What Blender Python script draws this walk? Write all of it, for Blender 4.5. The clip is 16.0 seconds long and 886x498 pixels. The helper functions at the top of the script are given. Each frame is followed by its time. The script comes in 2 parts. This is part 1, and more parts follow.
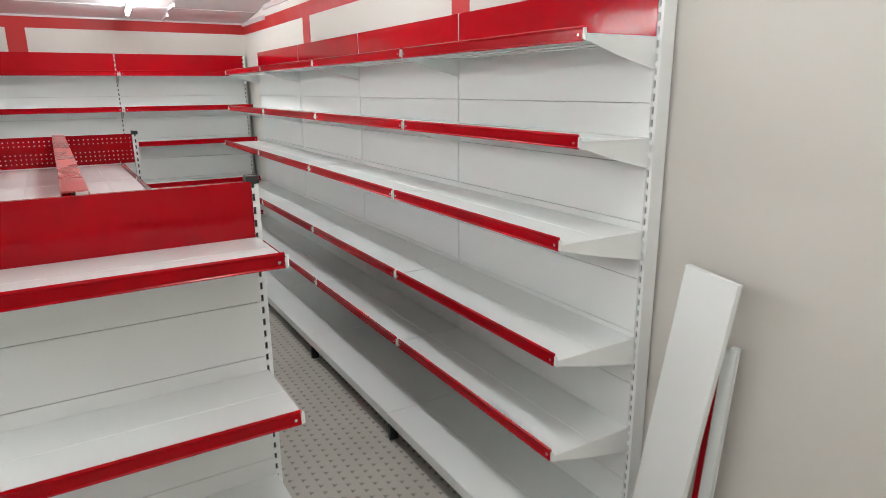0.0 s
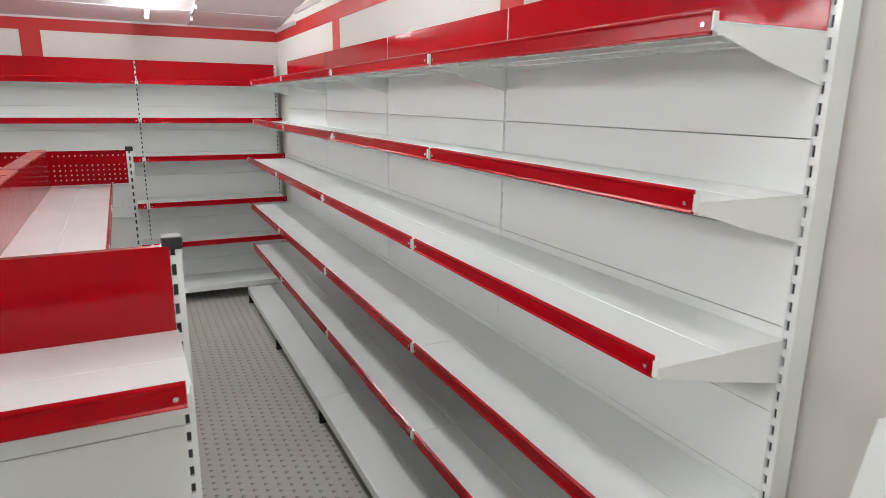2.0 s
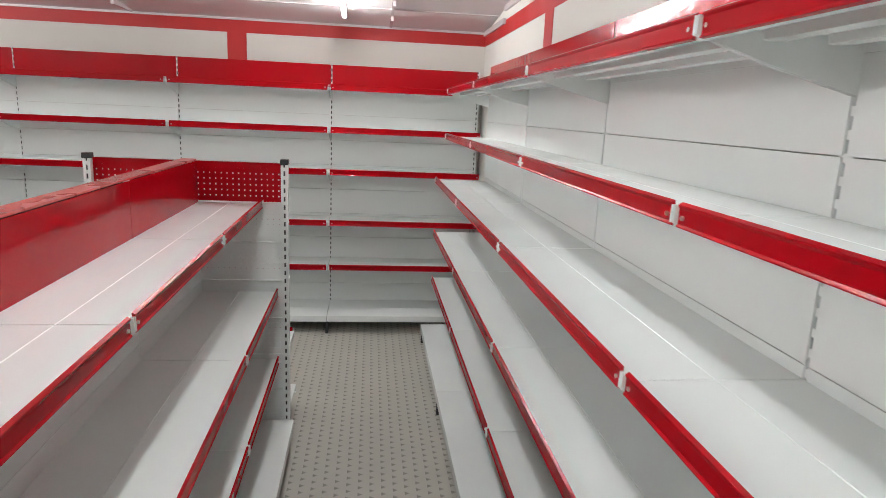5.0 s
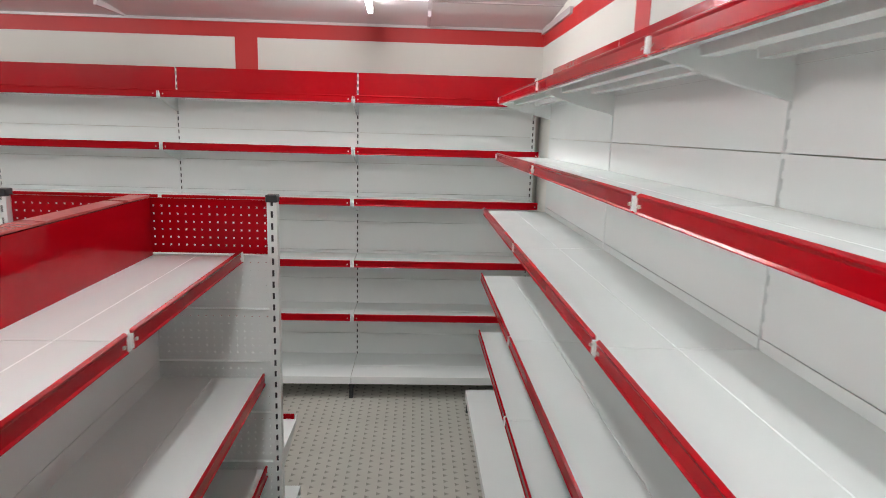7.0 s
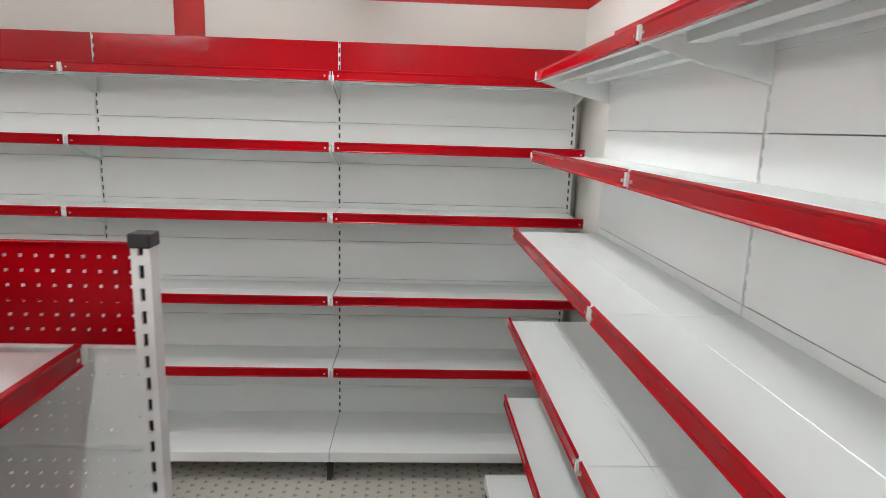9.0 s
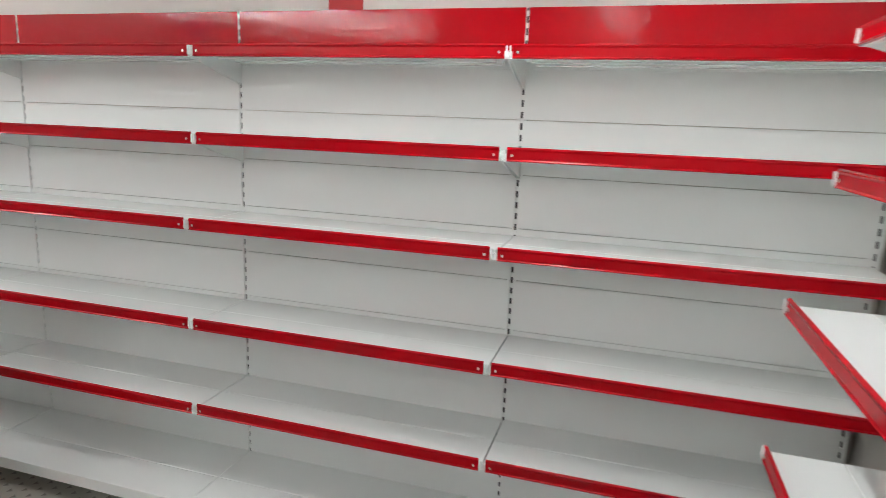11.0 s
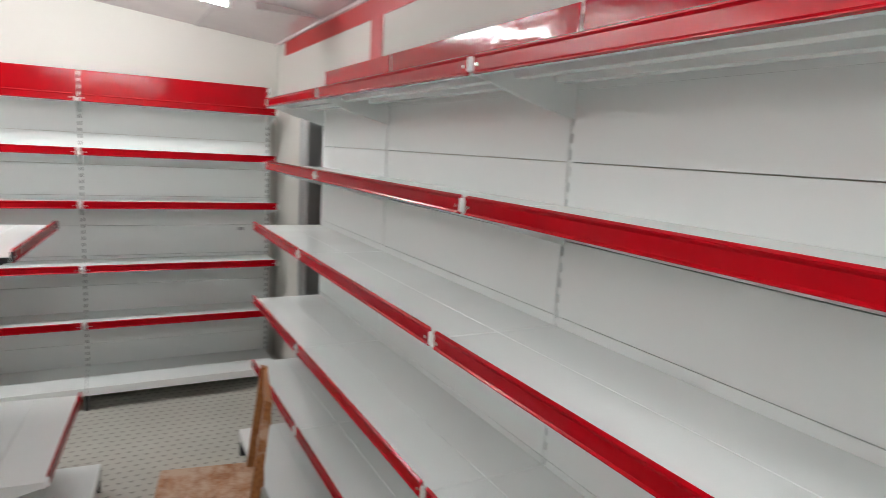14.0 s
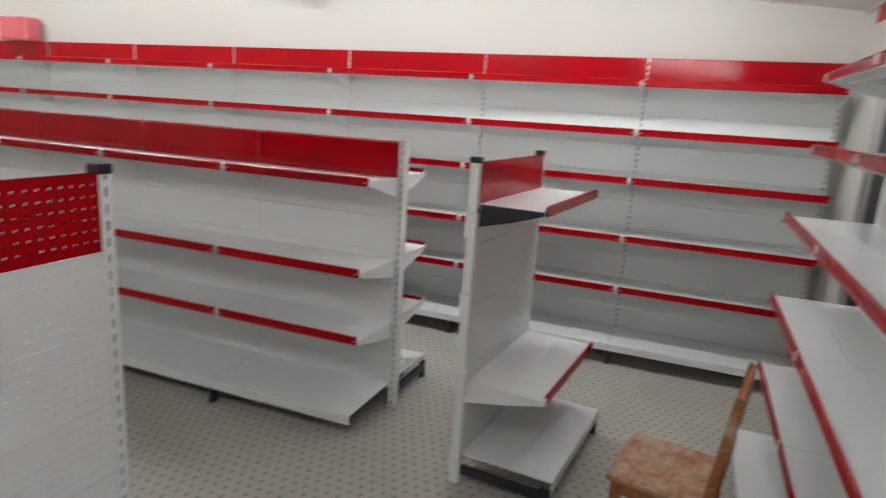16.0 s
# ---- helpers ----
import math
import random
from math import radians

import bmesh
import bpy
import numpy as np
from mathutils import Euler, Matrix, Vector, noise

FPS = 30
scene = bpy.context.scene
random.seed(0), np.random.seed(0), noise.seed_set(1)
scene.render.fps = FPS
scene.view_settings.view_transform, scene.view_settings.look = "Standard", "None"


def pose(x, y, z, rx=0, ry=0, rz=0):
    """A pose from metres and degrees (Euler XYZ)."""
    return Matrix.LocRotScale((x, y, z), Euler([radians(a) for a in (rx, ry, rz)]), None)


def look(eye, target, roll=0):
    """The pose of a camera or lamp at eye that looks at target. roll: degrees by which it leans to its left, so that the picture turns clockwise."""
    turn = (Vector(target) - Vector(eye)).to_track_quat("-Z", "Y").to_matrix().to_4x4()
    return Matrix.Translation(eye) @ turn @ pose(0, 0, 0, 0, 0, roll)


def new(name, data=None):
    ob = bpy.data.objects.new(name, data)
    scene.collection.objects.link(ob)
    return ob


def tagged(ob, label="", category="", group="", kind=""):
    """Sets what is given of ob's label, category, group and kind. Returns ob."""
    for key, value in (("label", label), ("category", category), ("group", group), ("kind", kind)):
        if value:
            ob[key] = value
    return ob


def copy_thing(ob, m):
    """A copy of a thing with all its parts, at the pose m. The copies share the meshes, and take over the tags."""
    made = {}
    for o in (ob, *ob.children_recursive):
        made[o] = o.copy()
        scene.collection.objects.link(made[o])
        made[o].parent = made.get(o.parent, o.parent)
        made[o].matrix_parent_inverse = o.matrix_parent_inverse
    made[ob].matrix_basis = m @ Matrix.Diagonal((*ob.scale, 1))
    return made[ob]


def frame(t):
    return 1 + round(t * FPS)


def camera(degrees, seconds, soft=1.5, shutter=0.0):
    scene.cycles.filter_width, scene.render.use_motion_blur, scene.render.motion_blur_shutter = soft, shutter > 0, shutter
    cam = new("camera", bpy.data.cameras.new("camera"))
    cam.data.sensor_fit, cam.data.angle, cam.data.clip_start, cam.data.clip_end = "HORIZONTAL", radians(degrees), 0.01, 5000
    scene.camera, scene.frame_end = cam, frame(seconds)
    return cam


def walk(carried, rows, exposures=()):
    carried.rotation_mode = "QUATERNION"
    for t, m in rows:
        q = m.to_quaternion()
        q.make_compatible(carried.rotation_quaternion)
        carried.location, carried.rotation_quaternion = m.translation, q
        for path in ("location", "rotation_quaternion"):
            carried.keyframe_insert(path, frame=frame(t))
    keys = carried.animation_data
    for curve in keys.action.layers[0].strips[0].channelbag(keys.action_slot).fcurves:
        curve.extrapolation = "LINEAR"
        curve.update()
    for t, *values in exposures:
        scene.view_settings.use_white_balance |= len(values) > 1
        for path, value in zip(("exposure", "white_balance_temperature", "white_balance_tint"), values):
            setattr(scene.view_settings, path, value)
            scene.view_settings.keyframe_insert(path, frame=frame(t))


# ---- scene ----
import functools

cam = camera(70.8, 16.0, soft=0.85, shutter=0.5)
PATH = [
    (0, (0.286, 0.105, 1.789), (1.277, 1.769, 1.288), -0.5),
    (0.5, (0.451, 0.252, 1.783), (1.376, 1.96, 1.306), 0.7),
    (1, (0.572, 0.389, 1.797), (1.435, 2.131, 1.327), 1.0),
    (1.5, (0.653, 0.579, 1.8), (1.515, 2.325, 1.347), 0.2),
    (2, (0.722, 0.74, 1.798), (1.581, 2.487, 1.341), 0.7),
    (2.5, (0.855, 0.859, 1.792), (1.578, 2.67, 1.348), 1.6),
    (3, (0.995, 0.97, 1.791), (1.512, 2.85, 1.343), 2.4),
    (3.5, (1.054, 1.132, 1.782), (1.453, 3.035, 1.312), 2.6),
    (4, (1.067, 1.345, 1.793), (1.441, 3.261, 1.359), 1.2),
    (4.5, (1.087, 1.535, 1.777), (1.385, 3.467, 1.354), 1.9),
    (6.8, (1.189, 2.532, 1.779), (1.297, 4.488, 1.375), 1.6),
    (7, (1.194, 2.664, 1.761), (1.281, 4.627, 1.389), 1.6),
    (7.5, (1.186, 2.924, 1.748), (1.257, 4.885, 1.359), 2.8),
    (8, (1.125, 3.191, 1.746), (1.25, 5.15, 1.361), 1.8),
    (10.3, (1.228, 4.383, 1.7), (1.033, 6.338, 1.322), 1.8),
    (10.5, (1.218, 4.463, 1.717), (0.913, 6.405, 1.348), 1.9),
    (11, (1.197, 4.666, 1.717), (0.636, 6.544, 1.317), 2.2),
    (11.5, (1.154, 4.91, 1.694), (0.472, 6.748, 1.301), 2.4),
    (12, (1.106, 5.123, 1.729), (0.247, 6.878, 1.303), 1.5),
    (12.5, (1.1, 5.378, 1.716), (-0.113, 6.913, 1.299), 2.5),
    (13, (1.068, 5.602, 1.714), (-0.332, 6.961, 1.274), 3.3),
    (13.5, (0.956, 5.809, 1.729), (-0.59, 7.032, 1.389), 3.6),
    (14, (0.859, 5.954, 1.744), (-0.878, 6.896, 1.434), 3.2),
    (14.5, (0.793, 6.14, 1.743), (-1.131, 6.594, 1.442), 4.2),
    (15, (0.797, 6.214, 1.746), (-1.187, 6.236, 1.499), 4.4),
    (15.5, (0.861, 6.184, 1.721), (-1.081, 5.833, 1.39), 3.6),
    (16, (0.869, 6.187, 1.705), (-0.949, 5.48, 1.264), 3.5),
]
walk(cam, [(t, look(eye, target, roll)) for t, eye, target, roll in PATH],
     exposures=[(0.0, 0.1), (4.5, 0.1), (8.0, 0.12), (10.5, 0.27), (12.0, 0.4), (13.0, 0.3), (14.5, -0.13), (16.0, -0.3)])

# ---- light ----
world = bpy.data.worlds.new("world")
scene.world = world
world.use_nodes = True
world.node_tree.nodes["Background"].inputs[0].default_value = (0.9, 0.95, 1.0, 1)
world.node_tree.nodes["Background"].inputs[1].default_value = 0.05
LAMP_POWER = 113.0

# ---- materials ----


def nodes_of(name):
    m = bpy.data.materials.new(name)
    m.use_nodes = True
    nt = m.node_tree
    return m, nt, nt.nodes["Principled BSDF"]


def coat(name, colour, rough, grain=60.0, bump=0.02, spread=0.03, metal=0.0, smear=0.08, spec=0.5):
    """Paint or powder coat: soft mottling, uneven gloss, fine orange-peel relief."""
    m, nt, p = nodes_of(name)
    geo = nt.nodes.new("ShaderNodeNewGeometry")
    info = nt.nodes.new("ShaderNodeObjectInfo")
    big = nt.nodes.new("ShaderNodeTexNoise")
    big.inputs["Scale"].default_value = 2.3
    big.inputs["Detail"].default_value = 4
    nt.links.new(geo.outputs["Position"], big.inputs["Vector"])
    fine = nt.nodes.new("ShaderNodeTexNoise")
    fine.inputs["Scale"].default_value = grain
    fine.inputs["Detail"].default_value = 3
    nt.links.new(geo.outputs["Position"], fine.inputs["Vector"])
    mix = nt.nodes.new("ShaderNodeMix")
    mix.data_type = "RGBA"
    mix.inputs[6].default_value = (*[c * (1 - spread) for c in colour], 1)
    mix.inputs[7].default_value = (*[min(1, c * (1 + spread)) for c in colour], 1)
    add = nt.nodes.new("ShaderNodeMath")
    add.operation = "MULTIPLY_ADD"
    add.inputs[1].default_value = 0.35
    nt.links.new(info.outputs["Random"], add.inputs[0])
    nt.links.new(big.outputs["Fac"], add.inputs[2])
    nt.links.new(add.outputs[0], mix.inputs[0])
    nt.links.new(mix.outputs[2], p.inputs["Base Color"])
    ramp = nt.nodes.new("ShaderNodeMapRange")
    ramp.inputs["From Min"].default_value, ramp.inputs["From Max"].default_value = 0.35, 0.65
    ramp.inputs["To Min"].default_value, ramp.inputs["To Max"].default_value = max(0.02, rough - smear), rough + smear
    nt.links.new(big.outputs["Fac"], ramp.inputs["Value"])
    nt.links.new(ramp.outputs["Result"], p.inputs["Roughness"])
    b = nt.nodes.new("ShaderNodeBump")
    b.inputs["Strength"].default_value = bump
    b.inputs["Distance"].default_value = 0.01
    nt.links.new(fine.outputs["Fac"], b.inputs["Height"])
    nt.links.new(b.outputs["Normal"], p.inputs["Normal"])
    p.inputs["Metallic"].default_value = metal
    p.inputs["Specular IOR Level"].default_value = spec
    return m


WHITE = coat("white powder coat", (0.83, 0.86, 0.845), 0.22, 90, 0.012, 0.02, smear=0.03)
RED = coat("red gloss powder coat", (0.34, 0.0006, 0.005), 0.22, 9, 0.03, 0.06, smear=0.05, spec=0.2)
HEADER = coat("red film-covered header", (0.33, 0.0006, 0.005), 0.10, 20, 0.11, 0.06, smear=0.03, spec=0.27)
CREAM = coat("cream wall paint", (0.61, 0.59, 0.545), 0.75, 130, 0.08, 0.03)
WALLRED = coat("red wall paint", (0.42, 0.014, 0.014), 0.5, 130, 0.08, 0.06)
BLACK = coat("black plastic", (0.02, 0.02, 0.022), 0.45)
SLOT_SHADE = coat("slot shade", (0.07, 0.07, 0.072), 0.7)
STEEL = coat("galvanised steel", (0.42, 0.43, 0.43), 0.38, 25, 0.05, 0.12, metal=0.8)
BROWN = coat("dark brown door paint", (0.022, 0.015, 0.011), 0.6, 20, 0.05, 0.2, spec=0.25)
CHROME = coat("zinc screw", (0.75, 0.74, 0.7), 0.25, metal=1.0)
BLUE = coat("blue plastic film", (0.10, 0.30, 0.62), 0.3, 12, 0.4, 0.25)
GREY = coat("grey plastic", (0.25, 0.26, 0.27), 0.4)
# film-covered red, paled so its colour holds the lamp reflection on top
RIDGE = coat("film-covered red ridge", (0.44, 0.075, 0.07), 0.3, 30, 0.15, 0.15)
FILM = coat("pink plastic film", (0.62, 0.12, 0.14), 0.2, 15, 0.3, 0.2)


def glow(name, colour, strength):
    m, nt, p = nodes_of(name)
    p.inputs["Emission Color"].default_value = (*colour, 1)
    p.inputs["Emission Strength"].default_value = strength
    return m


TUBE = glow("lit tube", (0.97, 0.99, 1.0), LAMP_POWER)


def math_node(nt, op, a, b=None, c=None):
    n = nt.nodes.new("ShaderNodeMath")
    n.operation = op
    for i, v in enumerate((a, b, c)):
        if v is None:
            continue
        if isinstance(v, (int, float)):
            n.inputs[i].default_value = v
        else:
            nt.links.new(v, n.inputs[i])
    return n.outputs[0]


def vinyl():
    """Sheet vinyl printed with staggered small arrowheads."""
    m, nt, p = nodes_of("patterned vinyl floor")
    geo = nt.nodes.new("ShaderNodeNewGeometry")
    sep = nt.nodes.new("ShaderNodeSeparateXYZ")
    nt.links.new(geo.outputs["Position"], sep.inputs[0])
    pitch = 0.056
    u = math_node(nt, "DIVIDE", sep.outputs[0], pitch)
    col = math_node(nt, "FLOOR", u)
    fu = math_node(nt, "FRACT", u)
    v = math_node(nt, "ADD", math_node(nt, "DIVIDE", sep.outputs[1], pitch), math_node(nt, "MULTIPLY", col, 0.5))
    fv = math_node(nt, "FRACT", v)
    du = math_node(nt, "ABSOLUTE", math_node(nt, "SUBTRACT", fv, 0.5))
    # triangle: wide at one side, pointed at the other
    dv = math_node(nt, "SUBTRACT", fu, 0.26)
    edge = math_node(nt, "SUBTRACT", math_node(nt, "MULTIPLY", math_node(nt, "SUBTRACT", 0.52, dv), 0.62), du)
    inside = math_node(nt, "MULTIPLY", math_node(nt, "GREATER_THAN", dv, 0.0), math_node(nt, "MULTIPLY", edge, 7.0))
    mark = nt.nodes.new("ShaderNodeClamp")
    nt.links.new(inside, mark.inputs[0])
    n1 = nt.nodes.new("ShaderNodeTexNoise")
    n1.inputs["Scale"].default_value, n1.inputs["Detail"].default_value = 3.0, 6
    n2 = nt.nodes.new("ShaderNodeTexNoise")
    n2.inputs["Scale"].default_value, n2.inputs["Detail"].default_value = 70.0, 3
    for n in (n1, n2):
        nt.links.new(geo.outputs["Position"], n.inputs["Vector"])
    base = nt.nodes.new("ShaderNodeMix")
    base.data_type = "RGBA"
    base.inputs[6].default_value, base.inputs[7].default_value = (0.41, 0.398, 0.35, 1), (0.53, 0.517, 0.46, 1)
    nt.links.new(n1.outputs["Fac"], base.inputs[0])
    spot = nt.nodes.new("ShaderNodeMix")
    spot.data_type = "RGBA"
    spot.inputs[7].default_value = (0.17, 0.162, 0.137, 1)
    nt.links.new(base.outputs[2], spot.inputs[6])
    amount = math_node(nt, "MULTIPLY", mark.outputs[0], math_node(nt, "MULTIPLY_ADD", n2.outputs["Fac"], 0.7, 0.45))
    nt.links.new(amount, spot.inputs[0])
    nt.links.new(spot.outputs[2], p.inputs["Base Color"])
    p.inputs["Roughness"].default_value = 0.48
    b = nt.nodes.new("ShaderNodeBump")
    b.inputs["Strength"].default_value, b.inputs["Distance"].default_value = 0.15, 0.004
    nt.links.new(math_node(nt, "MULTIPLY_ADD", mark.outputs[0], -0.6, n2.outputs["Fac"]), b.inputs["Height"])
    nt.links.new(b.outputs["Normal"], p.inputs["Normal"])
    return m


VINYL = vinyl()
PVC = coat("glossy ceiling panel", (0.62, 0.58, 0.58), 0.16, 3, 0.02, 0.03, smear=0.05)


def worn_wood(name, lo, hi):
    m, nt, p = nodes_of(name)
    geo = nt.nodes.new("ShaderNodeTexCoord")
    mp = nt.nodes.new("ShaderNodeMapping")
    mp.inputs["Scale"].default_value = (3, 30, 30)
    nt.links.new(geo.outputs["Object"], mp.inputs[0])
    grain = nt.nodes.new("ShaderNodeTexNoise")
    grain.inputs["Scale"].default_value, grain.inputs["Detail"].default_value = 2.0, 6
    nt.links.new(mp.outputs[0], grain.inputs["Vector"])
    wear = nt.nodes.new("ShaderNodeTexNoise")
    wear.inputs["Scale"].default_value, wear.inputs["Detail"].default_value, wear.inputs["Roughness"].default_value = 9.0, 9, 0.75
    nt.links.new(geo.outputs["Object"], wear.inputs["Vector"])
    r1 = nt.nodes.new("ShaderNodeValToRGB")
    r1.color_ramp.elements[0].position, r1.color_ramp.elements[0].color = 0.3, (0.25, 0.085, 0.022, 1)
    r1.color_ramp.elements[1].position, r1.color_ramp.elements[1].color = 0.7, (0.40, 0.165, 0.05, 1)
    nt.links.new(grain.outputs["Fac"], r1.inputs[0])
    r2 = nt.nodes.new("ShaderNodeValToRGB")
    r2.color_ramp.elements[0].position, r2.color_ramp.elements[1].position = lo, hi
    nt.links.new(wear.outputs["Fac"], r2.inputs[0])
    mix = nt.nodes.new("ShaderNodeMix")
    mix.data_type = "RGBA"
    mix.inputs[7].default_value = (0.52, 0.36, 0.25, 1)
    nt.links.new(r2.outputs[0], mix.inputs[0])
    nt.links.new(r1.outputs[0], mix.inputs[6])
    nt.links.new(mix.outputs[2], p.inputs["Base Color"])
    p.inputs["Roughness"].default_value = 0.45
    b = nt.nodes.new("ShaderNodeBump")
    b.inputs["Strength"].default_value, b.inputs["Distance"].default_value = 0.25, 0.003
    nt.links.new(grain.outputs["Fac"], b.inputs["Height"])
    nt.links.new(b.outputs["Normal"], p.inputs["Normal"])
    return m


WOOD = worn_wood("worn varnished wood", 0.56, 0.66)
SEATWOOD = worn_wood("scuffed bare wood", 0.40, 0.58)

# ---- mesh helpers ----


def add_box(bm, x0, x1, y0, y1, z0, z1, mat=0):
    v = [bm.verts.new((x, y, z)) for x in (x0, x1) for y in (y0, y1) for z in (z0, z1)]
    for q in ((0, 1, 3, 2), (4, 6, 7, 5), (0, 4, 5, 1), (2, 3, 7, 6), (0, 2, 6, 4), (1, 5, 7, 3)):
        bm.faces.new([v[i] for i in q]).material_index = mat


def box(x0, x1, y0, y1, z0, z1, bevel=0.0):
    bm = bmesh.new()
    add_box(bm, x0, x1, y0, y1, z0, z1)
    if bevel:
        bmesh.ops.bevel(bm, geom=bm.edges[:], offset=bevel, segments=2, affect="EDGES", profile=0.5)
    return bm


def prism(points, axis, a, b):
    """A flat outline given in two axes, drawn out along the third from a to b."""
    bm = bmesh.new()

    def at(p, w):
        return {"x": (w, p[0], p[1]), "y": (p[0], w, p[1]), "z": (p[0], p[1], w)}[axis]
    lo = [bm.verts.new(at(p, a)) for p in points]
    hi = [bm.verts.new(at(p, b)) for p in points]
    n = len(points)
    bm.faces.new(lo)
    bm.faces.new(hi[::-1])
    for i in range(n):
        bm.faces.new((lo[i], hi[i], hi[(i + 1) % n], lo[(i + 1) % n]))
    bmesh.ops.recalc_face_normals(bm, faces=bm.faces[:])
    return bm


def rod(a, b, r, n=12):
    bm = bmesh.new()
    a, b = Vector(a), Vector(b)
    bmesh.ops.create_cone(bm, cap_ends=True, segments=n, radius1=r, radius2=r, depth=(b - a).length,
                          matrix=Matrix.Translation((a + b) / 2) @ (b - a).to_track_quat("Z", "Y").to_matrix().to_4x4())
    return bm


def mesh_of(name, bm, *mats):
    me = bpy.data.meshes.new(name)
    bm.to_mesh(me)
    bm.free()
    for m in mats:
        me.materials.append(m)
    return me


def part(name, bm, material, parent, label=""):
    mats = material if isinstance(material, tuple) else (material,)
    ob = new(name, bm if isinstance(bm, bpy.types.Mesh) else mesh_of(name, bm, *mats))
    ob.parent = parent
    if label:
        tagged(ob, label=label)
    return ob


def structure(name, bm, material, label, category):
    return tagged(new(name, mesh_of(name, bm, material)), label=label, category=category, kind="structure")


def thing(name, label, category, group=""):
    return tagged(new(name), label=label, category=category, group=group)


# ---- room ----
XR, XL, YB, YF = 2.04, -3.95, 7.08, -2.6
EAVE, RISE = 2.45, 0.108


def roof(y):
    return EAVE + RISE * (YB - y)


structure("floor", box(XL - 0.2, XR + 0.2, YF - 0.2, YB + 0.9, -0.15, 0.0), VINYL,
          "pale grey vinyl floor printed with small dark arrowheads", "floor")
side = [(YF - 0.2, 0), (YB + 0.2, 0), (YB + 0.2, roof(YB + 0.2) + 0.02), (YF - 0.2, roof(YF - 0.2) + 0.02)]
structure("wall_east", prism(side, "x", XR, XR + 0.2), CREAM, "cream painted wall behind the long shelf run", "wall")
structure("wall_west", prism(side, "x", XL - 0.2, XL), CREAM, "cream painted wall with a sloping top edge", "wall")
structure("wall_south", box(XL, XR, YF - 0.2, YF, 0, roof(YF) + 0.02), CREAM, "plain cream painted wall", "wall")
DX0, DX1, DZ = -3.215, -2.42, 1.96
bm = bmesh.new()
add_box(bm, XL, DX0, YB, YB + 0.2, 0, EAVE)
add_box(bm, DX1, XR, YB, YB + 0.2, 0, EAVE)
add_box(bm, DX0, DX1, YB, YB + 0.2, DZ, EAVE)
structure("wall_north", bm, CREAM, "cream painted back wall with a doorway near its corner", "wall")
ceil = prism([(YF - 0.2, roof(YF - 0.2)), (YB + 0.2, roof(YB + 0.2)), (YB + 0.2, roof(YB + 0.2) + 0.1), (YF - 0.2, roof(YF - 0.2) + 0.1)],
             "x", XL - 0.2, XR + 0.2)
# raised joint battens between the ceiling sheets
for k in range(5):
    y = YB - 0.55 - 1.95 * k
    add_box(ceil, XL, XR, y - 0.012, y + 0.012, roof(y) - 0.006, roof(y) + 0.004)
for x in (-2.75, -0.75, 1.25):
    for i in range(24):
        y0, y1 = YF + (YB - YF) * i / 24, YF + (YB - YF) * (i + 1) / 24
        add_box(ceil, x - 0.01, x + 0.01, y0, y1, roof(y1) - 0.004, roof(y1) + 0.03)
structure("ceiling", ceil, PVC, "glossy pale sloping ceiling of plastic panels with thin joints", "ceiling")

# painted red bands
SB, ST = 2.342, 2.447
structure("trim_north", box(XL + 0.25, XR, YB - 0.003, YB, SB, ST - 0.002), WALLRED, "red painted band along the top of the back wall", "trim")
structure("trim_east", box(XR - 0.003, XR, YF, YB - 0.004, SB, ST), WALLRED, "red painted band along the side wall", "trim")
for x in (-1.98, 0.03):
    structure("trim_upright_north", box(x - 0.075, x + 0.075, YB - 0.003, YB, 1.95, SB), WALLRED, "short red painted upright band on the back wall", "trim")
for y in (5.13, 2.86, 0.6):
    structure("trim_upright_east", box(XR - 0.003, XR, y - 0.08, y + 0.08, 1.95, SB), WALLRED, "short red painted upright band on the side wall", "trim")
bm = bmesh.new()
for k in range(12):
    y0, y1 = YF + (YB - YF) * k / 12, YF + (YB - YF) * (k + 1) / 12
    add_box(bm, XR - 0.02, XR, y0, y1, roof(y1) - 0.03, roof(y1) + 0.01)
add_box(bm, XL, XR - 0.02, YB - 0.02, YB, EAVE - 0.014, EAVE + 0.01)
structure("trim_cornice", bm, PVC, "thin pale cornice strip where wall meets ceiling", "trim")

# doorway in the corner: steel frame and dark leaf
door = tagged(new("door_1"), label="closed dark brown door in a grey steel frame", category="door", kind="structure")
part("door_frame", prism([(DX0, YB - 0.02), (DX0 + 0.06, YB - 0.03), (DX0 + 0.10, YB + 0.03), (DX0 + 0.13, YB - 0.01), (DX0 + 0.17, YB - 0.01),
                          (DX0 + 0.17, YB + 0.1), (DX0, YB + 0.1)], "z", 0, DZ), STEEL, door, "grey galvanised steel frame")
part("door_frame", box(DX1 - 0.06, DX1, YB - 0.01, YB + 0.1, 0, DZ, 0.004), STEEL, door, "grey galvanised steel frame")
part("door_frame", box(DX0 + 0.17, DX1 - 0.06, YB - 0.01, YB + 0.1, DZ - 0.05, DZ, 0.004), STEEL, door, "grey galvanised steel frame")
bm = box(DX0 + 0.17, DX1 - 0.06, YB + 0.14, YB + 0.18, 0.01, DZ - 0.05, 0.003)
for z0, z1 in ((0.12, 0.62), (0.74, 1.2), (1.32, 1.8)):
    add_box(bm, DX0 + 0.27, DX1 - 0.16, YB + 0.125, YB + 0.14, z0, z1)
part("door_leaf", bm, BROWN, door, "dark brown panelled leaf")
structure("baseboard", box(XL, DX0, YB - 0.012, YB, 0, 0.07, 0.003), CREAM, "low cream skirting beside the doorway", "baseboard")

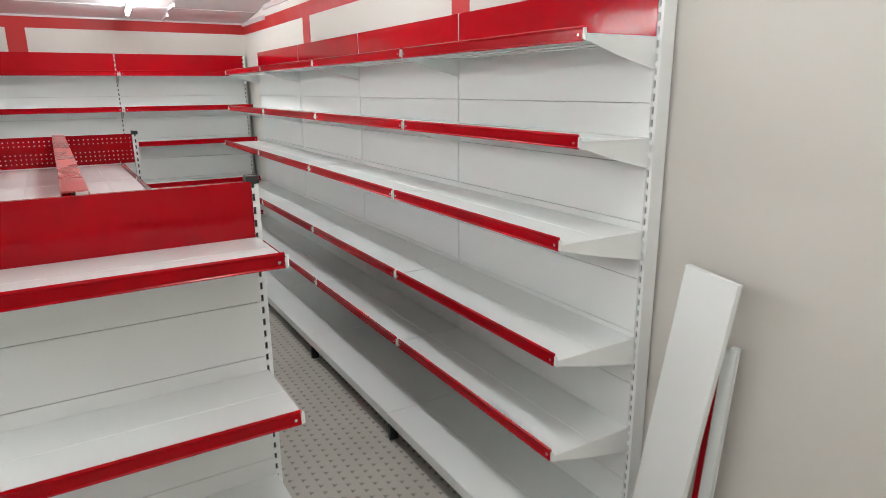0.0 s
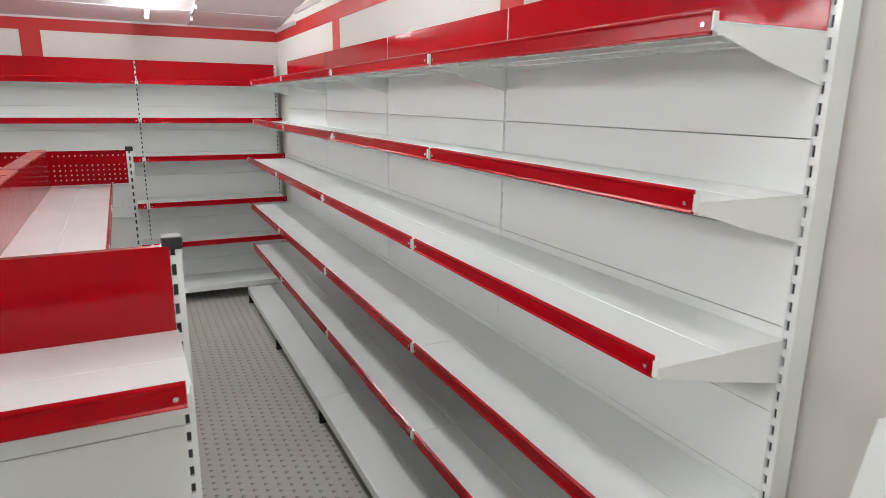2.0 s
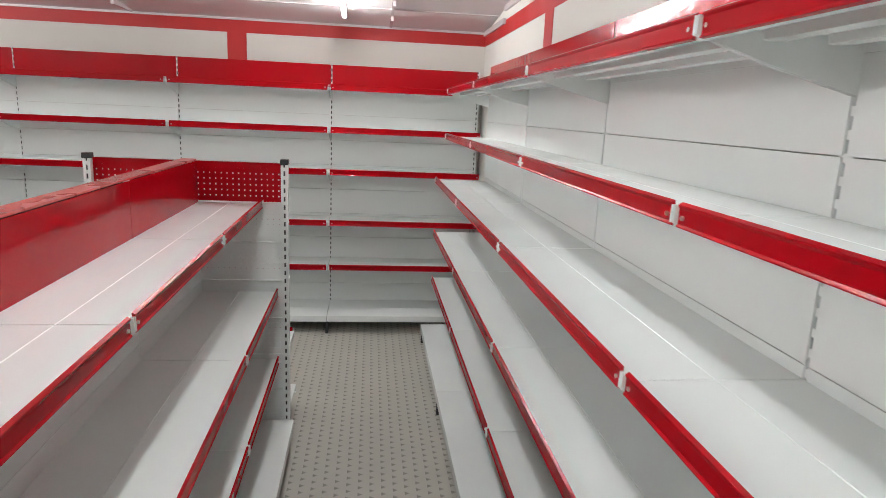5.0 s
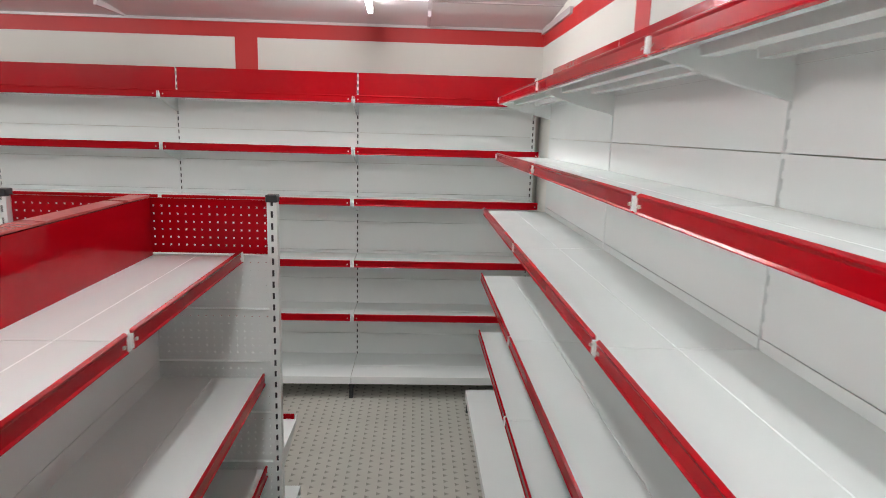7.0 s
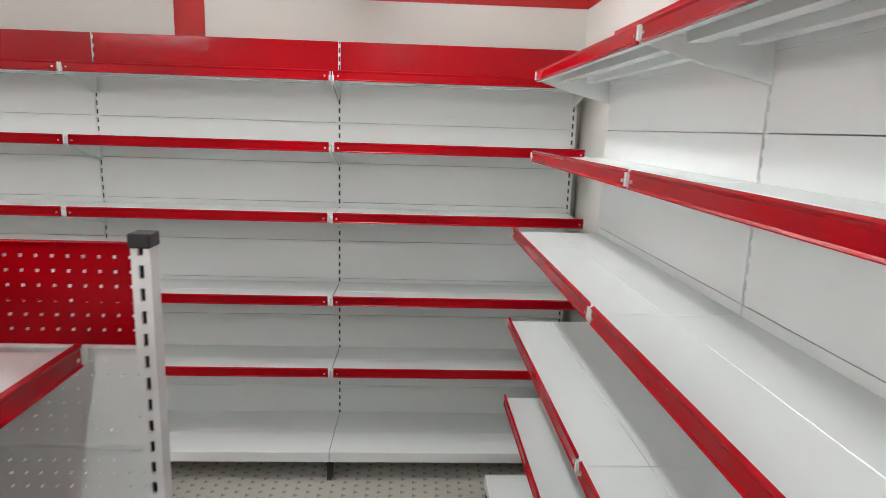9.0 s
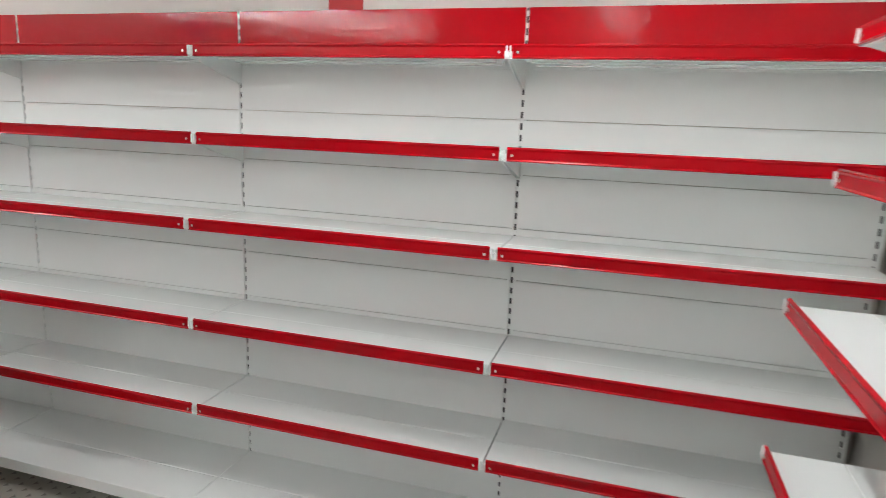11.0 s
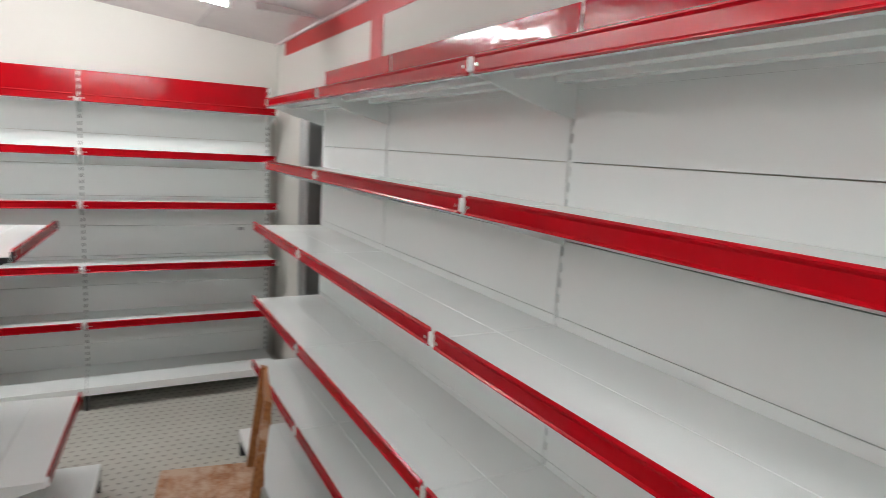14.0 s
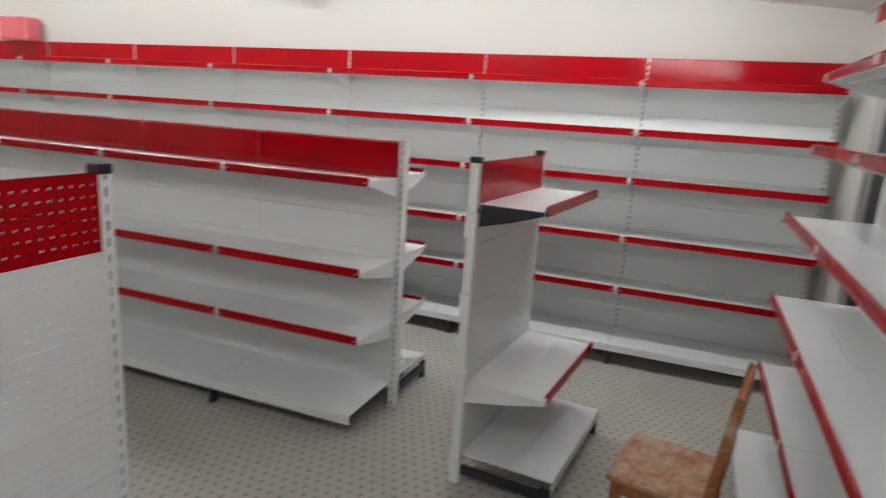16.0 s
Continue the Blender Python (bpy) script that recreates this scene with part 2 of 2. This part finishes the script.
# ---- shelving ----
PITCH, SLOT = 0.042, 0.024
UW, UD = 0.034, 0.05


@functools.lru_cache(None)
def upright_mesh(height, depth=UD, two=False):
    """Slotted steel upright: open ladder front (and back, if two) over a sheet coloured as the shade inside."""
    bm = bmesh.new()
    h, q = UW / 2, 0.0045
    for y0, y1 in ((-0.006, 0.001), (depth - 0.007, depth)) if two else ((-0.006, 0.001),):
        add_box(bm, -h, -q, y0, y1, 0, height)
        add_box(bm, q, h, y0, y1, 0, height)
        z = 0.0
        while z < height:
            add_box(bm, -q, q, y0, y1, z, min(height, z + PITCH - SLOT))
            z += PITCH
    back = depth - 0.007 if two else depth
    add_box(bm, -h, -h + 0.003, 0.001, back, 0, height)
    add_box(bm, h - 0.003, h, 0.001, back, 0, height)
    if not two:
        add_box(bm, -h, h, depth, depth + 0.003, 0, height)
    # dark sheet: the shade of the hollow channel put into its colour
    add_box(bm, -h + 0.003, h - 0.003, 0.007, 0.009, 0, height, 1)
    return mesh_of("upright", bm, WHITE, SLOT_SHADE)


@functools.lru_cache(None)
def panel_mesh(w, z0, z1, mat, gap):
    bm = box(gap, w - gap, -0.0095, -0.0065, z0 + 0.0011, z1 - 0.0011, 0.0008)
    add_box(bm, 0.021, w - 0.021, -0.0066, 0.016, z0 + 0.0018, z1 - 0.0018)
    return mesh_of("back_panel", bm, {"white": WHITE, "red": HEADER, "black": BLACK}[mat])


@functools.lru_cache(None)
def shelf_mesh(w, d):
    """Folded steel shelf drawn along its length: deck with a pressed groove, front and rear folds. Deck top at z = 0.018."""
    g = -d * 0.52
    outline = [(-0.010, 0.018), (g + 0.002, 0.018), (g, 0.0158), (g - 0.002, 0.018), (-d, 0.018), (-d - 0.002, 0.016), (-d - 0.002, -0.006), (-d + 0.014, -0.006),
               (-d + 0.014, -0.004), (-d, -0.004), (-d, 0.0145), (-0.013, 0.0145), (-0.013, -0.012), (-0.010, -0.012)]
    return mesh_of("shelf", prism(outline, "x", 0.0022, w - 0.0022), WHITE)


@functools.lru_cache(None)
def channel_mesh(w):
    """Stiffening channel under a shelf."""
    return mesh_of("stiffener", prism([(-0.022, 0.014), (-0.018, -0.008), (0.018, -0.008), (0.022, 0.014)], "x", 0.06, w - 0.06), WHITE)


@functools.lru_cache(None)
def strip_mesh(w, d):
    """Red price rail clipped over the shelf's front edge, with lipped top and bottom."""
    bm = prism([(-d - 0.003, -0.006), (-d - 0.011, -0.004), (-d - 0.011, -0.002), (-d - 0.008, 0.002), (-d - 0.008, 0.029), (-d - 0.0105, 0.034),
                (-d - 0.0105, 0.037), (-d - 0.003, 0.041)], "x", 0.013, w - 0.013)
    return mesh_of("price_rail", bm, RED)


@functools.lru_cache(None)
def bracket_mesh(d, dark=False):
    bm = prism([(0.004, 0.016), (-d, 0.016), (-d - 0.002, 0.034), (-d - 0.013, 0.034), (-d - 0.014, 0.002), (-d + 0.02, -0.008), (-d * 0.55, -0.045), (-0.01, -0.085), (0.004, -0.085)], "x", -0.0018, 0.0018)
    return mesh_of("bracket", bm, BLACK if dark else WHITE)


@functools.lru_cache(None)
def screw_mesh(d):
    return mesh_of("screw", rod((0, -d - 0.005, 0.014), (0, -d - 0.0115, 0.014), 0.0045, 10), CHROME)


@functools.lru_cache(None)
def cap_mesh(depth):
    return mesh_of("post_cap", box(-UW / 2 - 0.003, UW / 2 + 0.003, -0.009, depth + 0.006, -0.014, 0.012, 0.003), BLACK)


@functools.lru_cache(None)
def foot_mesh(d):
    bm = box(-0.012, 0.012, -d + 0.006, -d + 0.055, 0.0, 0.106, 0.003)
    add_box(bm, -0.012, 0.012, -d + 0.05, 0, 0.05, 0.09)
    return mesh_of("foot", bm, BLACK)


@functools.lru_cache(None)
def deck_mesh(w, d, top):
    """Base shelf: deck with a pressed groove and a folded fascia."""
    b, g = top - 0.052, -d * 0.55
    outline = [(-0.010, top), (g + 0.002, top), (g, top - 0.0022), (g - 0.002, top), (-d + 0.005, top), (-d + 0.001, top - 0.0015), (-d, top - 0.005), (-d, b),
               (-d + 0.02, b), (-d + 0.02, b + 0.003), (-d + 0.003, b + 0.003), (-d + 0.003, top - 0.005), (-0.010, top - 0.005)]
    return mesh_of("base_shelf", prism(outline, "x", 0.002, w - 0.002), WHITE)


def bay(label, w, shelves, panels, height, base=0.465, left=True, right=False, caps=False, group="", name="shelf_unit", foot=True, gap=0.0058, depth=UD, two=False, black=(), deck=0.148):
    """One shelving bay: origin at floor, back face at y = 0, shelves towards -y.
    shelves: (height, depth); panels: (z0, z1, colour)."""
    root = thing(name, label, "shelf", group)
    for on, x in ((left, 0), (right, w)):
        if on:
            o = part("upright", upright_mesh(height, depth, two), None, root, "white slotted steel upright")
            o.location.x = x
            if caps:
                o = part("post_cap", cap_mesh(depth), None, root, "black plastic cap")
                o.location = (x, 0, height)
        if foot and (on or x == 0):
            o = part("foot", foot_mesh(base), None, root, "black foot")
            o.location.x = x
    for z0, z1, colour in panels:
        part("back_panel", panel_mesh(w, z0, z1, colour, gap), None, root, "" if colour == "white" else "glossy red header panel" if colour == "red" else "black gap panel")
    for z, d in shelves:
        s = part("shelf", shelf_mesh(w, d), None, root)
        s.location.z = z
        for y in (-d * 0.33, -d * 0.70):
            o = part("stiffener", channel_mesh(w), None, s)
            o.location.y = y
        part("price_rail", strip_mesh(w, d), None, s, "glossy red price rail")
        for x in (0.0055, w - 0.0055):
            o = part("bracket", bracket_mesh(d, z in black), None, s, "black painted bracket" if z in black else "")
            o.location.x = x
        for x in (0.03, w - 0.03):
            o = part("screw", screw_mesh(d), None, s, "small zinc screw")
            o.location.x = x
    if base:
        part("base_shelf", deck_mesh(w, base, deck), None, root)
    return root


WALL_Z = (1.926, 1.603, 1.281, 0.881, 0.519)
WALL_SHELVES = tuple((z, 0.31 if i < 2 else 0.373) for i, z in enumerate(WALL_Z))
JOINTS = [0.12] + [1.734 - 0.2035 * k for k in range(7, -1, -1)] + [1.9375]
WALL_PANELS = tuple((a, b, "white") for a, b in zip(JOINTS, JOINTS[1:])) + ((1.9375, 2.13, "red"),)
WALL_H = 2.13
WL = "white steel wall shelving bay with red price rails and empty shelves"


def run(places, turn, w, group, label=WL, **kw):
    """A row of like bays: places are their origins."""
    first = None
    for p in places:
        if first is None:
            first = bay(label, w, WALL_SHELVES, WALL_PANELS, WALL_H, base=0.45, deck=0.156, group=group, **kw)
            first.matrix_basis = pose(p[0], p[1], 0, 0, 0, turn)
        else:
            copy_thing(first, pose(p[0], p[1], 0, 0, 0, turn))


# side wall run, from the far corner towards the entrance
run([(1.975, 6.365 - 1.2 * k) for k in range(3)], -90, 1.2, "side wall shelving")
run([(1.975, 6.365 - 3.6)], -90, 1.2, "side wall shelving", label="white steel end bay with red price rails beside bare wall", right=True)
# back wall run
run([(-0.417, 7.01), (0.783, 7.01)], 0, 1.2, "back wall shelving")
run([(-1.617, 7.01)], 0, 1.2, "back wall shelving")
run([(-2.517, 7.01)], 0, 0.9, "back wall shelving", label="narrow white steel shelving bay beside the doorway")
end = part("upright", upright_mesh(WALL_H), None, tagged(new("shelf_end_upright"), label="white slotted upright closing the shelf row", category="upright"))
end.parent.location = (1.983, 7.01, 0)
# west wall run
run([(-3.885, 7.0 - 1.2 * k) for k in range(1, 8)], 90, 1.2, "west wall shelving")
end = part("upright", upright_mesh(WALL_H), None, tagged(new("shelf_end_upright"), label="white slotted upright closing the shelf row", category="upright"))
end.parent.matrix_basis = pose(-3.885, 7.0, 0, 0, 0, 90)

# free-standing gondolas
ISL_SHELVES = ((1.292, 0.305), (0.84, 0.375), (0.475, 0.375))
ISL_JOINTS = [0.12] + [1.305 - 0.193 * k for k in range(5, -1, -1)]
ISL_PANELS = tuple((a, b, "white") for a, b in zip(ISL_JOINTS, ISL_JOINTS[1:])) + ((1.305, 1.51, "red"),)
ISL_H = 1.515


def gondola(place, turn, n, w, group, shelves=ISL_SHELVES):
    """A double row of bays whose far end stands at place and which runs back from it."""
    label = "white double-sided gondola bay with red header and price rails"
    a = None
    base = pose(place[0], place[1], 0, 0, 0, turn)
    for k in range(n):
        for spin, x, y in ((90, 0.026, -w * (k + 1)), (-90, -0.026, -w * k)):
            m = base @ pose(x, y, 0, 0, 0, spin)
            if a is None:
                a = bay(label, w, shelves, ISL_PANELS, ISL_H, base=0.455, group=group, name="gondola_bay", gap=0.002, depth=0.022)
                a.matrix_basis = m
            else:
                copy_thing(a, m)
    bm = box(-0.034, 0.034, -w * n, 0, ISL_H - 0.004, ISL_H + 0.003, 0.0015)
    ridge = tagged(new("header_ridge", mesh_of("header_ridge", bm, RIDGE)), label="narrow film-covered red ridge along the gondola header", category="header")
    ridge.matrix_basis = base


gondola((0.246, 4.83), 0.9, 3, 0.9, "aisle gondola")
gondola((-2.16, 4.74), 0.0, 4, 0.9, "second gondola", ((1.31, 0.305), (0.862, 0.375), (0.507, 0.375)))
e = tagged(new("gondola_end_upright"), label="white slotted upright at the gondola end", category="upright")
part("upright", upright_mesh(ISL_H, UD, True), None, e)
e.matrix_basis = pose(-2.135, 4.757, 0, 0, 0, 90)

# end bay facing the entrance
ep = bay("white gondola end bay with red header and empty shelves", 0.95, ((1.312, 0.325), (0.85, 0.37), (0.45, 0.37)), ISL_PANELS, 1.515, base=0.455,
         right=True, caps=True, name="gondola_end_bay", depth=0.03)
ep.matrix_basis = pose(-0.178, 2.085, 0, 0, 0, 0.5)


def pegboard(w, z0, z1, step, hole):
    """Flat steel panel with a real grid of square holes."""
    bm = bmesh.new()
    nx, nz = int((w - 0.03) / step), max(1, int((z1 - z0 - 0.02) / step))
    ox, oz = (w - (nx - 1) * step) / 2, (z1 - z0 - (nz - 1) * step) / 2
    y0, y1 = -0.002, 0.002
    z = z0 + 0.001
    for r in range(nz):
        zh = z0 + oz + r * step
        add_box(bm, 0.004, w - 0.004, y0, y1, z, zh - hole / 2)
        x = 0.004
        for c in range(nx):
            xh = ox + c * step
            add_box(bm, x, xh - hole / 2, y0, y1, zh - hole / 2, zh + hole / 2)
            x = xh + hole / 2
        add_box(bm, x, w - 0.004, y0, y1, zh - hole / 2, zh + hole / 2)
        z = zh + hole / 2
    add_box(bm, 0.004, w - 0.004, y0, y1, z, z1 - 0.001)
    return bm


# perforated end of the aisle gondola, with its low shelf on the far side
pe = bay("white gondola end with perforated panels and low shelf", 0.915, ((0.49, 0.35),), (), 1.515, base=0.42, right=True, caps=True, name="perforated_end_bay", depth=0.03, two=True, foot=False)
PEG = [0.12] + [1.311 - 0.2 * k for k in range(5, -1, -1)] + [1.507]
for z0, z1 in zip(PEG, PEG[1:]):
    red = z1 > 1.4
    o = part("perforated_panel", pegboard(0.915, z0, z1, 0.0275, 0.0068 if red else 0.0042), RED if red else WHITE, pe, "red perforated panel" if red else "")
    bm = box(0.02, 0.895, -0.002, 0.012, z1 - 0.0045, z1 - 0.0015, 0.001)
    for k in range(16):
        add_box(bm, 0.045 + 0.055 * k, 0.052 + 0.055 * k, 0.012, 0.0135, z1 - 0.009, z1 - 0.0015)
    part("panel_lip", bm, RED if red else WHITE, o)
pe.matrix_basis = pose(0.69, 4.872, 0, 0, 0, 180)

# lone end bay standing free near the chair
u = bay("free-standing white shelf bay with red header and black bracket", 0.82, ((1.303, 0.30), (0.49, 0.37)),
        ((0.133, 0.3, "white"), (0.3, 0.58, "white"), (0.58, 0.86, "white"), (0.86, 1.14, "white"), (1.14, 1.305, "white"), (1.305, 1.495, "red")), 1.503,
        base=0.45, right=True, caps=True, name="lone_shelf_bay", depth=0.035, two=True, black=(1.303,))
for z in (0.1, 0.5, 0.86, 1.22):
    part("joint_clip", box(-0.028, 0.004, -0.014, 0.04, z - 0.05, z + 0.06, 0.004), WHITE, u)
U_POSE = pose(-1.62, 5.362, 0, 0, 0, 174.5)
u.matrix_basis = U_POSE

# ---- loose things ----


def chair():
    c = thing("wooden_chair", "worn varnished wooden chair with scuffed seat", "chair")
    w, d, sh = 0.38, 0.34, 0.42
    part("seat", box(-w / 2 - 0.01, w / 2 + 0.01, -d / 2 - 0.02, d / 2, sh - 0.022, sh, 0.006), SEATWOOD, c, "scuffed pale wooden seat")
    for x in (-1, 1):
        a, b = sorted((x * w / 2, x * (w / 2 - 0.036)))
        part("leg", box(a, b, -d / 2, -d / 2 + 0.036, 0, sh - 0.022, 0.004), WOOD, c)
        part("back_post", prism([(d / 2 - 0.036, 0), (d / 2, 0), (d / 2 + 0.005, sh), (d / 2 + 0.05, 0.835), (d / 2 + 0.024, 0.845), (d / 2 - 0.03, sh)], "x", a, b), WOOD, c)
        part("rail", box(min(a, b) + 0.008, max(a, b) - 0.008, -d / 2 + 0.036, d / 2 - 0.036, sh - 0.075, sh - 0.023, 0.002), WOOD, c)
        part("stretcher", box(min(a, b) + 0.008, max(a, b) - 0.008, -d / 2 + 0.036, d / 2 - 0.036, 0.19, 0.22, 0.003), WOOD, c)
    for y in (-d / 2 + 0.008, d / 2 - 0.028):
        part("rail", box(-w / 2 + 0.036, w / 2 - 0.036, y, y + 0.02, sh - 0.08, sh - 0.023, 0.002), WOOD, c)
    part("stretcher", box(-w / 2 + 0.036, w / 2 - 0.036, -0.012, 0.012, 0.195, 0.218, 0.003), WOOD, c)
    for z0, z1, dy in ((0.735, 0.836, 0.031), (0.5, 0.56, 0.008)):
        part("back_rail", box(-w / 2 + 0.03, w / 2 - 0.03, d / 2 + dy, d / 2 + dy + 0.018, z0, z1, 0.004), WOOD, c)
    part("slat", prism([(d / 2 + 0.010, 0.55), (d / 2 + 0.022, 0.55), (d / 2 + 0.048, 0.76), (d / 2 + 0.036, 0.76)], "x", -0.06, 0.06), SEATWOOD, c, "worn pale back slat")
    return c


chair().matrix_basis = pose(-1.468, 6.262, 0, 0, 0, -10)

# spare shelf board and profiles leaning on the wall
b = thing("spare_shelf_board", "plain white steel shelf board leaning against the wall", "shelf board")
part("board", prism([(-0.091, 0), (0.091, 0), (0.091, 0.022), (0.088, 0.022), (0.088, 0.003), (-0.088, 0.003), (-0.088, 0.022), (-0.091, 0.022)], "z", 0, 1.235), WHITE, b)
part("end_fold", box(-0.0875, 0.0875, 0.0032, 0.022, 1.231, 1.2345, 0.001), WHITE, b)
b.matrix_basis = Matrix(((0, 1, 0.165, 1.812), (-1, 0, -0.062, 1.36), (0, 0, 1, 0), (0, 0, 0, 1)))
r = thing("spare_price_rails", "bundle of red and white rails leaning against the wall", "rails")
for i, (c, top) in enumerate(((RED, 0.97), (WHITE, 1.0), (WHITE, 1.02))):
    bm = prism([(0, 0), (0.022, 0), (0.022, 0.004), (0.006, 0.004), (0.006, 0.012), (0.022, 0.012), (0.022, 0.018), (0, 0.018)], "z", 0, top)
    o = part("rail", bm, c, r, "red rail" if c is RED else "white rail")
    o.location.x = i * 0.021
r.matrix_basis = Matrix(((0, 1, 0.055, 1.95), (-1, 0, -0.1, 1.285), (0, 0, 1, 0), (0, 0, 0, 1)))

# wall fan in its blue plastic wrapping, high on the west wall
fan = thing("wall_fan", "wall fan still wrapped in blue plastic film", "fan")
bm = bmesh.new()
bmesh.ops.create_icosphere(bm, subdivisions=4, radius=0.17)
for v in bm.verts:
    n = noise.noise(v.co * 9) * 0.025 + noise.noise(v.co * 22) * 0.012
    v.co *= 1 + n / 0.17
    v.co.x *= 0.62
    v.co.y *= 0.72
    if v.co.z < 0:
        v.co.y *= 1 + v.co.z * 2.2
for f in bm.faces:
    f.smooth = True
part("wrapping", bm, BLUE, fan, "crumpled blue plastic film")
part("switch_tip", rod((0.0, 0.05, -0.155), (0.0, 0.07, -0.20), 0.022), GREY, fan, "grey plastic tip")
part("wall_arm", rod((-0.18, 0, 0.03), (-0.02, 0, 0.03), 0.03), GREY, fan)
for k in range(3):
    part("print_bar", box(0.09, 0.103, -0.06 + 0.01 * k, 0.03 + 0.01 * k, 0.02 - 0.035 * k, 0.035 - 0.035 * k, 0.003), WHITE, fan, "white printed bar")
fan.matrix_basis = pose(-3.76, 2.97, 2.68, 22, 0, 0)

pk = tagged(new("red_packet", mesh_of("red_packet", box(-3.92, -3.74, -0.75, -0.33, 2.128, 2.36, 0.02), FILM)), label="red film-wrapped packet on top of the wall shelving", category="packet")

tag = thing("price_tag_holder", "small grey metal tag holder clipped on the shelf back", "tag")
part("plate", box(-0.0015, 0.0015, -0.022, 0.022, -0.011, 0.011, 0.0008), STEEL, tag)
part("clip", box(0.0015, 0.008, -0.012, 0.012, 0.004, 0.012, 0.001), GREY, tag)
tag.matrix_basis = pose(-3.8735, 6.81, 1.094)

# ---- lamps ----


def tube_lamp(x, y):
    lamp = thing("tube_lamp", "bare lit fluorescent tube in a slim white batten", "ceiling lamp", "ceiling tubes")
    part("batten", box(-0.014, 0.014, -0.62, 0.62, -0.03, -0.002, 0.004), WHITE, lamp)
    for s in (-1, 1):
        part("lampholder", box(-0.016, 0.016, s * 0.605 - 0.012, s * 0.605 + 0.012, -0.085, -0.035, 0.004), WHITE, lamp)
    part("tube", rod((0, -0.59, -0.068), (0, 0.59, -0.068), 0.014, 16), TUBE, lamp, "glowing white tube")
    lamp.matrix_basis = pose(x, y, roof(y), -math.degrees(math.atan(RISE)), 0, 0)


# the east tube at y = -1.8 is unseen, added to brighten the near end
for x, ys in ((0.9, (5.94, 3.3, 0.6, -1.8)), (-2.72, (5.94, 4.48, 3.02, 1.56, 0.1, -1.36))):
    for y in ys:
        tube_lamp(x, y)
